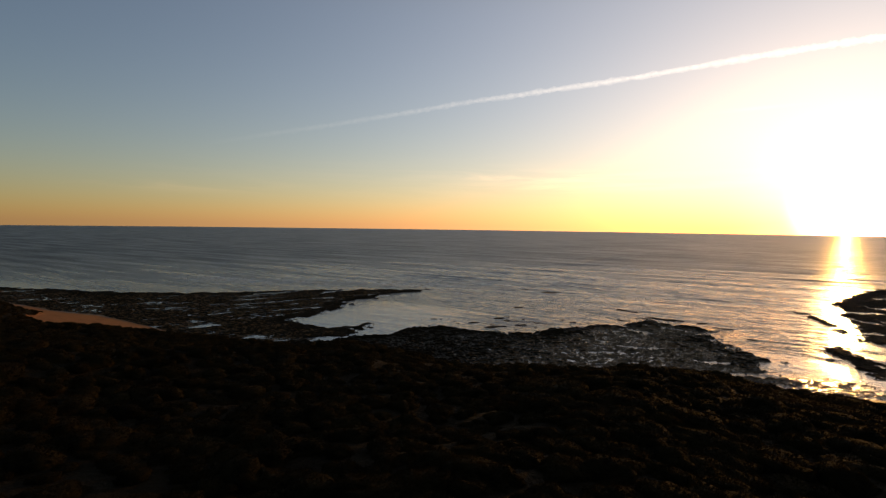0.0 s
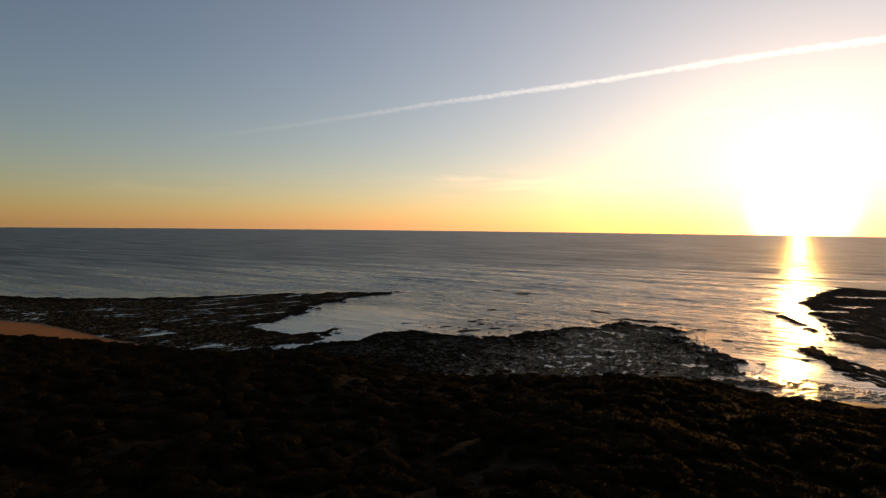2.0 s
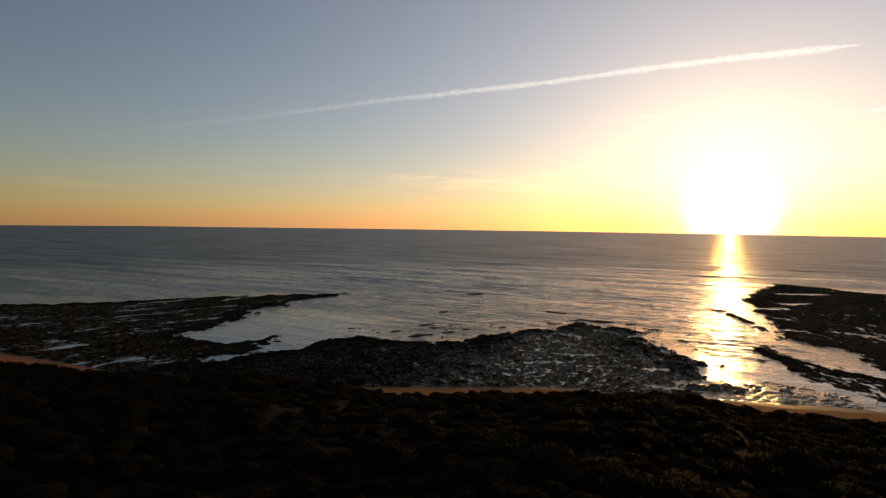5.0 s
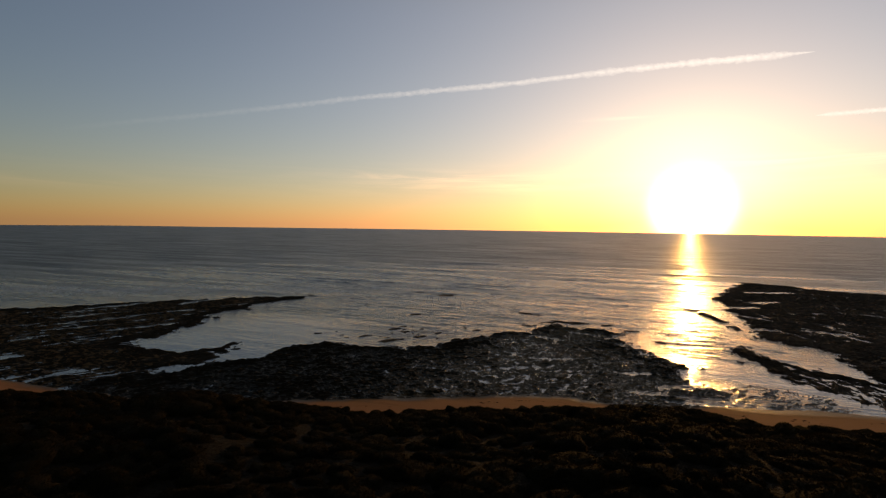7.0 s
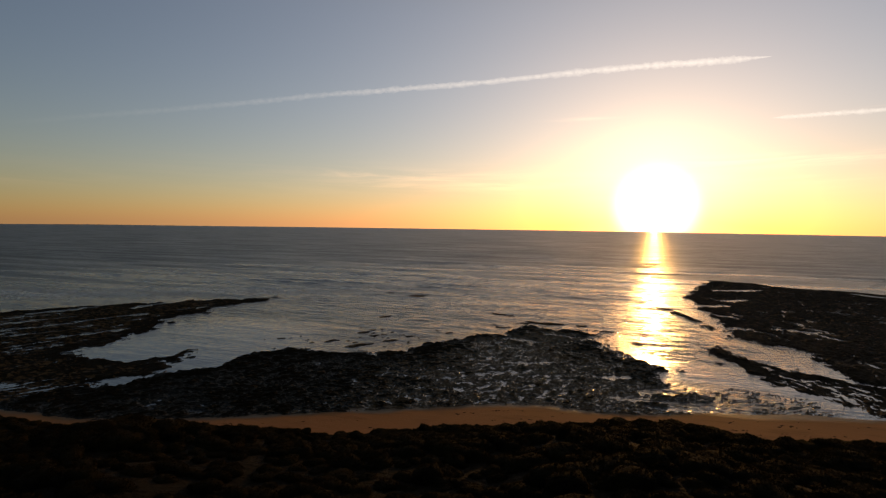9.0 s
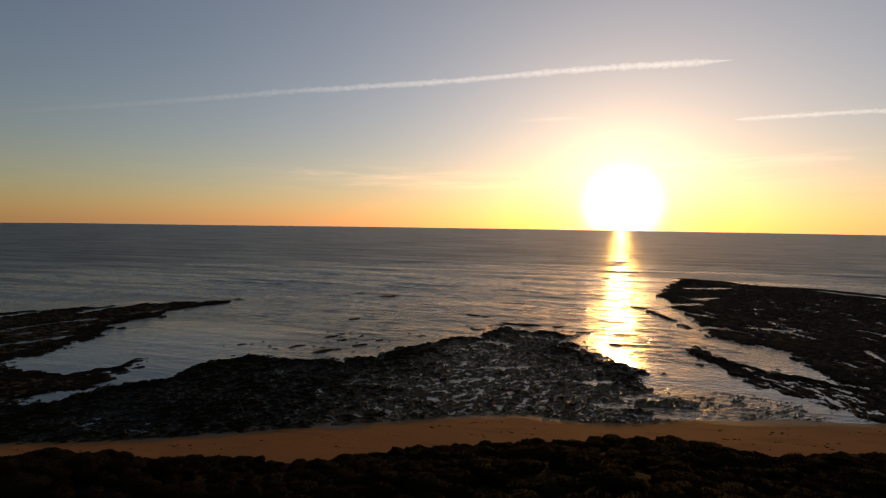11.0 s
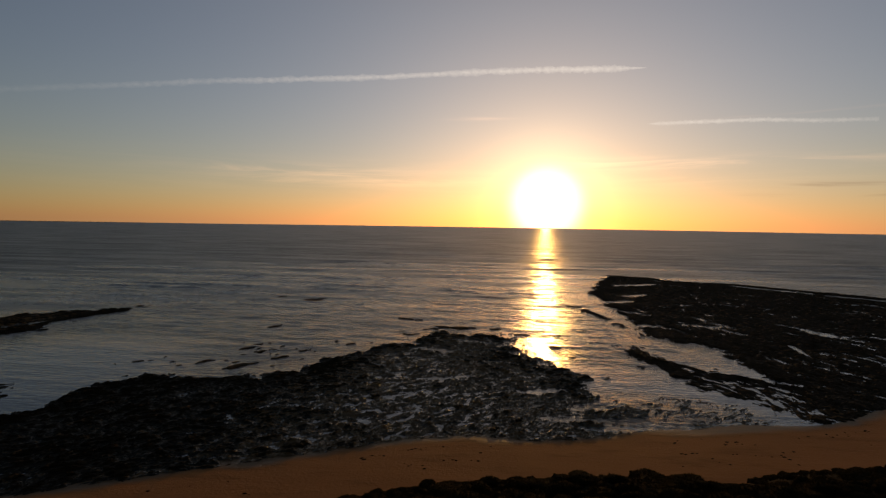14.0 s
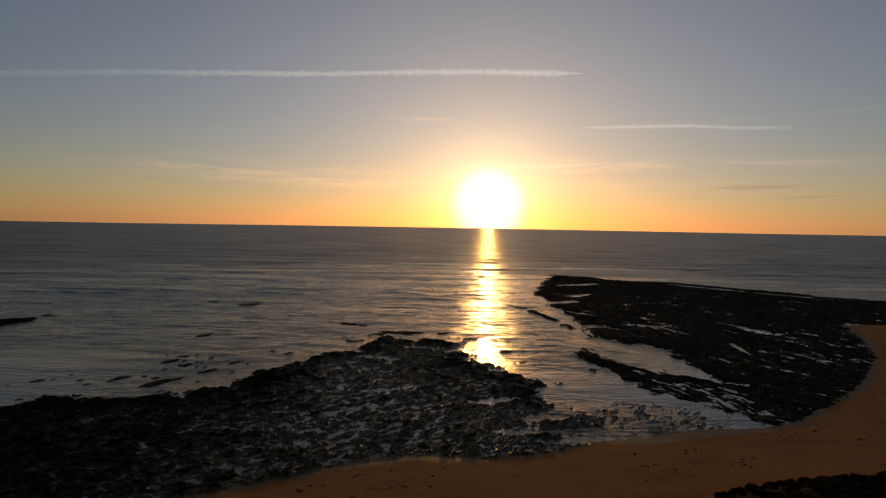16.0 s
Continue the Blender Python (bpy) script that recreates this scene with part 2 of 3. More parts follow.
def from_line(x, y, line, closed):
    """The distance to a line of points, and for a closed one whether the place is inside."""
    best, inside = np.full(np.shape(x), 1e9), np.zeros(np.shape(x), bool)
    for (ax, ay), (bx, by) in zip(line, line[1:] + line[:1] if closed else line[1:]):
        dx, dy = bx - ax, by - ay
        s = np.clip(((x - ax) * dx + (y - ay) * dy) / (dx * dx + dy * dy), 0, 1)
        best = np.minimum(best, np.hypot(x - ax - s * dx, y - ay - s * dy))
        if closed and ay != by:
            inside ^= ((ay > y) != (by > y)) & (x < ax + (y - ay) * dx / dy)
    return best, inside


def mesh_of(name, verts, faces, materials, smooth=True):
    """A mesh from arrays of points and of faces with the same number of corners."""
    me = bpy.data.meshes.new(name)
    faces = np.asarray(faces, np.int32)
    me.vertices.add(len(verts))
    me.vertices.foreach_set("co", np.asarray(verts, np.float32).ravel())
    me.loops.add(faces.size)
    me.loops.foreach_set("vertex_index", faces.ravel())
    me.polygons.add(len(faces))
    me.polygons.foreach_set("loop_start", np.arange(0, faces.size, faces.shape[1], dtype=np.int32))
    me.polygons.foreach_set("use_smooth", np.full(len(faces), smooth))
    me.update(calc_edges=True)
    for m in materials:
        me.materials.append(m)
    return me


def sheet_faces(rows, columns):
    k = np.arange(rows * columns).reshape(rows, columns)
    return np.stack([k[:-1, :-1], k[:-1, 1:], k[1:, 1:], k[1:, :-1]], -1).reshape(-1, 4)


def keep_faces(verts, faces, kept):
    faces = faces[kept]
    used, index = np.unique(faces, return_inverse=True)
    return verts[used], index.reshape(faces.shape), used


def attribute(me, name, values):
    me.attributes.new(name, "FLOAT", "POINT").data.foreach_set("value", np.asarray(values, np.float32).ravel())


def part(name, me, parent, label=""):
    ob = new(name, me)
    ob.parent = parent
    return tagged(ob, label)


# ---- the lie of the land ----
COAST = [(-4800, -900), (-900, -60), (-420, 15), (-300, 32), (-244, 37), (-215, 44), (-164, 44), (-114, 46), (-94, 47), (-75, 54),
         (-43, 69), (-14, 85), (-4, 87), (9, 86.5), (30, 94.5), (45, 96), (57, 100), (73, 106), (85, 114), (103, 128),
         (122, 146), (140, 166), (154, 188), (165, 209), (166, 215), (190, 217), (300, 200), (900, 60), (4800, -900)]


def inland(x, y):
    """Metres from the waterline, positive on land."""
    far, _ = from_line(x, y, COAST, False)
    line = np.array(COAST)
    return np.where(y < np.interp(x, line[:, 0], line[:, 1]), far, -far)


def behind_edge(x, y, d):
    """Metres behind the seaward edge of the scrub."""
    edge = 25 + 4 * step(x, -10, 30) - 1.5 * step(x, 32, 46) - 8 * step(-x, 50, 85) * (1 - step(-x, 115, 150)) - 15 * step(-x, 218, 246)
    return d - edge + 3.5 * fbm(x / 26, y / 26, 5, 3)


def ground_height(x, y):
    d = inland(x, y) + 1.6 * fbm(x / 22, y / 22, 3, 3)
    beach = np.interp(d, [-60, -6, 0, 8, 24, 30], [-5, -0.7, 0.03, 0.75, 2.3, 2.6])
    e = behind_edge(x, y, d)
    dune = np.interp(e, [0, 5, 13, 30, 50, 70, 110, 300], [0, 2.8, 8.0, 11.5, 15.0, 17.5, 20.5, 22])
    dune *= (1 - 0.85 * step(x, 85, 125)) * (1 - 0.36 * step(-x, 90, 190))
    dune = dune + step(e, 4, 14) * (-0.9 * np.exp(-((x + 108) / 16) ** 2) + 1.5 * np.exp(-((x + 46) / 24) ** 2) - 2.3 * np.exp(-((x + 2) / 9) ** 2) - 1.0 * np.exp(-((x + 62) / 5) ** 2) + 2.6 * np.exp(-((x - 17) / 14) ** 2) - 0.9 * step(x, 34, 46))
    dune = dune + step(e, 14, 25) * (1.5 * np.exp(-((x + 55) / 22) ** 2) + 2.3 * np.exp(-((x + 2) / 15) ** 2))
    return beach + dune + step(e, 2, 14) * 0.9 * fbm(x / 17, y / 17, 8, 4)


def spaced(spans, reach):
    """Even steps within each span, then longer and longer ones out to reach."""
    lo, hi = spans[0][0], spans[-1][0]
    out = np.geomspace(2.0, reach, 26).cumsum()
    out = out[out < reach]
    return np.r_[(lo - np.r_[out, reach])[::-1], *[np.arange(a, b - 0.3, p) for (a, p), (b, _) in zip(spans, spans[1:])], hi + np.r_[out, reach]]


def build_ground():
    xs, ys = spaced([(-270, 2.2), (-60, 0.55), (110, 1.2), (230, 0)], 4500), spaced([(-110, 2.2), (50, 0.5), (130, 1.2), (250, 0)], 4400)
    x, y = np.meshgrid(xs, ys)
    z = ground_height(x, y)
    d = inland(x, y)
    faces = sheet_faces(len(ys), len(xs))
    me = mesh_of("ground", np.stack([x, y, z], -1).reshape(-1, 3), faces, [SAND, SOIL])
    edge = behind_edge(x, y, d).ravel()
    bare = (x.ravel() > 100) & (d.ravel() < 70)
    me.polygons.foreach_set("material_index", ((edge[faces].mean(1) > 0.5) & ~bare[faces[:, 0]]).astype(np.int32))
    attribute(me, "wet", 1 - step(d + 1.5 * fbm(x / 9, y / 9, 11, 3), 0.5, 5))
    tagged(new("ground", me), "orange-brown sand beach below a dark dune", "ground", kind="structure")


# ---- the sea ----
CENTRE = [(-122, 46), (-114, 60), (-104, 72), (-97, 84), (-92, 100), (-90, 112), (-79, 114), (-59, 119), (-48, 129), (-39, 152), (-26, 158), (-22, 178),
          (-7, 175), (9, 170), (9, 148), (17, 138), (28, 128), (24, 116), (29, 109), (39, 101), (30, 90), (9, 79), (-4, 79),
          (-30, 68), (-60, 52), (-90, 38)]
LEFT = [(-420, 35), (-365, 52), (-317, 72), (-285, 85), (-260, 105), (-223, 144), (-195, 182), (-163, 207), (-156, 204), (-160, 170),
        (-160, 148), (-158, 134), (-148, 116), (-146, 103), (-146, 90), (-142, 83), (-131, 80), (-121, 85), (-116, 93), (-115, 101), (-110, 102), (-105, 86), (-104, 77), (-108, 58), (-118, 38),
        (-160, 36), (-215, 36), (-300, 22)]
RIGHT = [(88, 412), (114, 401), (132, 377), (171, 368), (195, 343), (220, 322), (228, 307), (252, 292), (300, 262), (300, 190), (190, 202), (176, 214),
         (164, 192), (153, 172), (140, 152), (124, 133), (110, 120), (100, 115), (87, 108), (72, 104), (69, 116), (73, 128), (70, 136), (69, 150), (69, 162),
         (66, 175), (61, 177), (53, 179), (52, 197), (54, 221), (54, 241), (54, 274), (52, 291), (60, 330), (72, 372)]
CHAIN = [(30, 256), (37, 252), (44, 243), (49, 220), (53, 196), (49, 194), (44, 216), (39, 238), (33, 247)]
TONGUE = [(43, 167), (48, 164), (51, 153), (53, 145), (57, 139.5), (63, 136), (70, 134), (82, 128), (94, 122), (90, 107), (78, 103), (64, 103), (62, 109),
          (59, 115), (55, 117), (51, 119.5), (49, 127), (47, 134), (45.5, 143), (43, 157)]
APRON = [(31, 107), (33, 114), (38, 118.5), (50, 118.5), (59, 114), (65, 110), (70, 105), (57, 98), (45, 94), (33, 93)]
# long pools and gullies that stand full between the beds: two ends and a half width
RIGHT_POOLS = [(77, 207, 87, 204, 2.6), (87, 203, 92, 191, 1.2), (117, 214, 125, 196, 1.9), (160, 353, 188, 325, 4.5), (80, 340, 104, 351, 4.5),
               (53, 200, 62, 203, 2.2), (56, 262, 68, 268, 4.0), (59, 236, 68, 228, 2.4), (128, 188, 124, 170, 0.5), (100, 176, 98, 160, 0.4),
               (112, 168, 118, 150, 0.4), (140, 196, 147, 184, 0.6), (84, 160, 90, 142, 0.3), (196, 318, 214, 300, 3.0), (72, 288, 84, 296, 3.0)]
CENTRE_POOLS = [(-39, 158, -29, 163.5, 2.4), (-29, 164, -24, 174, 2.2), (-24, 152, -13, 148.5, 1.5), (-12, 165, -2, 162, 1.7), (2, 158, 10, 163, 1.4),
                (-6, 141, 3, 139, 0.6), (-30, 138, -22, 141, 0.6), (6, 127, 14, 124, 0.6), (8, 113, 18, 116, 1.2), (-14, 120, -6, 124, 0.7), (20, 105, 31, 110, 2.6), (14, 97, 32, 99, 1.8), (19, 93, 30, 94, 1.3)]
LEFT_POOLS = [(-223, 126, -215, 149, 2.8), (-198, 152, -195, 180, 2.8), (-162, 134, -156, 146, 2.2), (-136, 84, -127, 97, 2.0), (-190, 120, -180, 142, 1.6),
              (-170, 96, -160, 116, 1.4), (-250, 112, -240, 128, 2.2)]


def inside_of(x, y, line, wobble, seed):
    """Metres inside an outline, negative outside, with a ragged edge."""
    u = x + wobble * fbm(x / 11, y / 11, seed, 6, 0.72)
    v = y + wobble * fbm(x / 11 + 40, y / 11, seed + 9, 6, 0.72)
    far, inner = from_line(u, v, line, True)
    return np.where(inner, far, -far)


def build_sea():
    turn = np.r_[np.arange(-92, 62, 0.36), np.arange(62, 268, 4.0), 268]
    reach = np.r_[np.geomspace(44, 900, 640), np.geomspace(910, 4850, 90)]
    t, r = np.meshgrid(np.radians(turn), reach)
    x, y = r * np.sin(t), r * np.cos(t)
    shore = -inland(x, y)
    near = np.minimum(*[-inside_of(x, y, line, 0, 1) for line in (LEFT, CENTRE)])
    near = np.minimum(near, -inside_of(x, y, RIGHT, 0, 1))
    open_sea = step(np.minimum(shore, near + 150), 110, 230)
    phase = (y + 0.06 * x + 11 * fbm(x / 130, y / 90, 31, 4)) / 2.7
    groups = step(fbm(x / 48, y / 13, 37, 3), 0.2, 0.75)
    crests = np.exp(4.5 * (np.sin(phase) - 1)) * groups
    z = open_sea * (0.65 * crests + 0.22 * fbm(x / 30, y / 8, 33, 4)) * (1 - step(r, 450, 1300))
    calm = np.exp(-(((x + 118) / 45) ** 2 + ((y - 112) / 45) ** 2) ** 2)
    z = z + (0.17 * fbm(x / 11, y / 2.8, 35, 3) + 0.05 * fbm(x / 3, y / 1.4, 36, 2)) * step(shore, 12, 60) * (1 - 0.85 * calm) * (1 - step(r, 300, 520)) * step(near, 0, 14)
    lapping = np.exp(-(((x - 30) / 22) ** 2 + ((y - 103) / 12) ** 2))
    z = z + lapping * (0.1 * np.sin((-0.75 * x + 0.66 * y + 5.0 * fbm(x / 14, y / 14, 38, 2)) * 2.8) + 0.07 * fbm(x / 2.5, y / 1.8, 39, 2))
    me = mesh_of("sea", np.stack([x, y, z], -1).reshape(-1, 3), sheet_faces(len(reach), len(turn)), [WATER])
    attribute(me, "offing", step(r, 130, 700))
    attribute(me, "chop", np.maximum((0.15 + 0.85 * step(shore, 15, 70)) * (1 - 0.75 * calm), 1.6 * lapping))
    surf = 0.5 * np.exp(-((x + 225) / 80) ** 2 - ((y - 205 - 0.5 * (x + 225)) / 20) ** 2)
    surf = surf + 0.8 * np.exp(-((shore - 1.0) / 1.6) ** 2) * step(x, -20, 30)
    for fx, fy, wide, deep in [(-165, 225, 24, 9), (-140, 258, 22, 5), (-300, 165, 60, 14), (-147, 282, 18, 4), (400, 560, 90, 25), (170, 275, 40, 10)]:
        surf = surf + np.exp(-((x - fx) / wide) ** 2 - ((y - fy - 0.25 * (x - fx)) / deep) ** 2)
    attribute(me, "foam", np.clip(surf, 0, 1))
    tagged(new("sea", me), "calm grey sea with low swell under a setting sun", "sea", kind="structure")


# ---- reefs ----


def islands(faces, count):
    """A number for each face, the same for all faces that hang together."""
    label = np.arange(count)
    while True:
        least = label[faces].min(1)
        after = label.copy()
        np.minimum.at(after, faces.ravel(), np.repeat(least, faces.shape[1]))
        after = after[after]
        if (after == label).all():
            return label[faces[:, 0]]
        label = after


def build_reef(line, pitch, turn, base, rough, seed, wobble, label, bed=(16.0, 2.6), rim=0.25, shelf=3.0, ribbed=False, pools=(), grit=0.22, bedded=0.5, film=-0.1, dry_dark=0.0, weedy=0.6, knob=3.6):
    """A wet rock platform of tilted beds, cut by gullies and pools down to the water."""
    pts = np.array(line)
    lo, hi = pts.min(0) - 12, pts.max(0) + 12
    xs, ys = np.arange(lo[0], hi[0], pitch), np.arange(lo[1], hi[1], pitch)
    x, y = np.meshgrid(xs, ys)
    deep = inside_of(x, y, line, wobble, seed)
    c, s = math.cos(radians(turn)), math.sin(radians(turn))
    u, v = x * c + y * s, -x * s + y * c
    v = v + 3.0 * fbm(x / 30, y / 30, seed + 2, 3)
    beds = fbm(u / bed[0], v / bed[1], seed + 3, 4, 0.6)
    slabs = np.round(beds * 3) / 3 * 0.6 + beds * 0.4
    lumps = fbm(x / knob, y / knob, seed + 5, 4, 0.65)
    fine = fbm(u / 1.7, v / 0.7, seed + 7, 3, 0.65)
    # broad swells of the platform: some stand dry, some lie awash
    broad = 0.13 * fbm(x / 21, y / 14, seed + 13, 3) + dry_dark * step(-x, 20, 70)
    z = -0.9 + (0.9 + base) * step(deep, -4.5, shelf) + (rough * (bedded * slabs + (1 - bedded) * lumps) + broad) + grit * fine
    z = z + rim * np.exp(-((deep - 4) / 4.5) ** 2) * step(-inland(x, y), 8, 22)
    if ribbed:
        ribs = 1 - 2.4 * np.abs(fbm(u / bed[0], v / bed[1], seed + 3, 3, 0.5))
        z = -0.9 + (0.9 + base) * step(deep, -2.5, shelf) + 0.6 * np.maximum(0, ribs - 0.55) + 0.10 * lumps + 0.05 * fine
    ragged = 1.1 * fbm(x / 5, y / 5, seed + 17, 4, 0.65)
    for ax, ay, bx, by, half in pools:
        away, _ = from_line(x, y, [(ax, ay), (bx, by)], False)
        z = z - 0.75 * step(half - away + ragged * min(1.6, 0.5 * half + 0.4), -0.5, 0.7)
    z = z + np.clip(inland(x, y) - 0.8, 0, 30) * -0.25
    z = np.minimum(z, 1.3 + 0.2 * fine)
    faces = sheet_faces(len(ys), len(xs))
    flat = z.ravel()
    verts, faces, used = keep_faces(np.stack([x, y, z], -1).reshape(-1, 3), faces, flat[faces].max(1) > -0.12)
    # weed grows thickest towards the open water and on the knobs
    # its westward rise is painted shade: it darkens that end's rock colour
    weed = weedy + 0.22 * np.exp(-((deep - 2) / 6.0) ** 2) * step(-inland(x, y), 8, 30) + 0.25 * np.clip(z, 0, 0.6) + 1.6 * dry_dark * step(-x, 20, 70)
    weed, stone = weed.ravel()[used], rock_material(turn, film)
    # rocks that stand clear of the platform are things of their own
    piece = islands(faces, len(verts))
    names, sizes = np.unique(piece, return_counts=True)
    apart = [k for k, size in zip(names, sizes) if 50 <= size < sizes.max() and size < 6000]
    for k in apart:
        v, f, kept = keep_faces(verts, faces, piece == k)
        base = np.array([v[:, 0].mean(), v[:, 1].mean(), 0.0])
        me = mesh_of("rock", v - base, f, [stone], False)
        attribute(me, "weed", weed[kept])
        ob = new("rock", me)
        ob.location = base
        tagged(ob, "dark wet rock standing clear of the reef", "rock", "loose rocks")
    verts, faces, kept = keep_faces(verts, faces, ~np.isin(piece, apart))
    me = mesh_of("rock_reef", verts, faces, [stone], False)
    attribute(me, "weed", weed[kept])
    ob = new("rock_reef", me)
    return tagged(ob, label, "reef", kind="structure")


build_ground()
build_sea()
reef_centre = build_reef(CENTRE, 0.2, 40, 0.14, 0.42, 50, 5.5, "dark wet rock platform with shallow pools beside the beach", (2.0, 0.6), 0.12, 4.5, pools=CENTRE_POOLS, grit=0.36, film=0.2, dry_dark=0.18, weedy=0.34, knob=2.3)
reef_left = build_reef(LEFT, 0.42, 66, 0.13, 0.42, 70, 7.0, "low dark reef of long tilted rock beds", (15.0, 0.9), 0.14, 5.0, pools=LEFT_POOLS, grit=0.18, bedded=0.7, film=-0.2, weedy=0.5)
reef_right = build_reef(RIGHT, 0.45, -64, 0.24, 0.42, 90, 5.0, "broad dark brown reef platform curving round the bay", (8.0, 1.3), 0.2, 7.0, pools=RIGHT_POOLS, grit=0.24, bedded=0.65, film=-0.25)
reef_tongue = build_reef(TONGUE, 0.3, -70, 0.15, 0.4, 110, 3.0, "narrow tongue of dark reef rock between two channels", (8.0, 1.5), 0.1, 3.0, film=-0.25)
build_reef(CHAIN, 0.38, -60, 0.1, 0.5, 150, 3.0, "broken chain of dark rocks awash in the swell", (5.0, 1.8), 0.1, film=-0.25)
build_reef(APRON, 0.22, 30, -0.13, 0.4, 130, 3.0, "thinly flooded apron of rippled rock beds", (3.6, 0.5), 0.0, 4.0, True, film=0.3, weedy=0.42)

# ---- scrub on the dune ----


def leafy(rng, core, leaves, leaf):
    """A crown: small leaves standing out of a lumpy core, all round its upper side."""
    points, sides = core
    corner = points[sides]
    middle = corner.mean(1)
    area = np.linalg.norm(np.cross(corner[:, 1] - corner[:, 0], corner[:, 2] - corner[:, 0]), axis=1)
    area = area * (middle[:, 2] > 0.1 * points[:, 2].max())
    pick = rng.choice(len(sides), leaves, p=area / area.sum())
    share = rng.dirichlet((1, 1, 1), leaves)
    at = (corner[pick] * share[:, :, None]).sum(1)
    way = at - np.array([0, 0, -0.4])
    way /= np.linalg.norm(way, axis=1)[:, None]
    side = np.cross(way, rng.normal(size=(leaves, 3)))
    side /= np.linalg.norm(side, axis=1)[:, None]
    tip = way * 0.8 + rng.normal(size=(leaves, 3)) * 0.55
    tip /= np.linalg.norm(tip, axis=1)[:, None]
    size = (rng.uniform(0.35, 1.0, leaves) * leaf)[:, None]
    at = at - way * size * 0.2
    verts = np.stack([at - side * size * 0.5, at + side * size * 0.5, at + tip * size], 1).reshape(-1, 3)
    return np.r_[points, verts], np.r_[sides, len(points) + np.arange(3 * leaves).reshape(-1, 3)]


def core_of(rng, spread, tall, fineness=2):
    """A lumpy dome that fills the crown."""
    bm = bmesh.new()
    bmesh.ops.create_icosphere(bm, subdivisions=fineness, radius=1.0)
    shift = Vector(rng.uniform(0, 40, 3))
    for v in bm.verts:
        v.co *= 1 + 0.5 * noise.noise(v.co * 1.5 + shift) + 0.22 * noise.noise(v.co * 4.5 + shift)
        v.co = Vector((v.co.x * spread * 0.7, v.co.y * spread * 0.7, tall * 0.3 + v.co.z * tall * 0.4))
    bmesh.ops.triangulate(bm, faces=bm.faces[:])
    verts = np.array([v.co for v in bm.verts])
    faces = np.array([[v.index for v in f.verts] for f in bm.faces])
    bm.free()
    return verts, faces


def trunk_mesh(rng):
    """A short forked trunk."""
    bm = bmesh.new()
    for k in range(4):
        a = k * 1.57 + rng.uniform(0, 1)
        top = Vector((0.55 * math.cos(a), 0.55 * math.sin(a), 1.0))
        turn = top.to_track_quat("Z", "Y").to_matrix().to_4x4()
        bmesh.ops.create_cone(bm, cap_ends=True, segments=6, radius1=0.09, radius2=0.035, depth=1.3,
                              matrix=turn @ Matrix.Translation((0, 0, 0.45)))
    me = bpy.data.meshes.new("trunk")
    bm.to_mesh(me)
    bm.free()
    me.materials.append(BARK)
    return me


rng = np.random.default_rng(7)
CROWNS, FAR_CROWNS, BACK_CROWNS = [], [], []
for k in range(7):
    spread, tall = rng.uniform(2.2, 3.0), rng.uniform(2.0, 2.7)
    CROWNS.append(leafy(rng, core_of(rng, spread, tall * 0.92, 3), 2200, 0.2))
    FAR_CROWNS.append(leafy(rng, core_of(rng, spread, tall * 0.92, 2), 640, 0.3))
    BACK_CROWNS.append(leafy(rng, core_of(rng, spread, tall * 0.92, 1), 220, 0.45))
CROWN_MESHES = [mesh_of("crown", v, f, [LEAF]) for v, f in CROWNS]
TRUNKS = [trunk_mesh(rng) for k in range(3)]


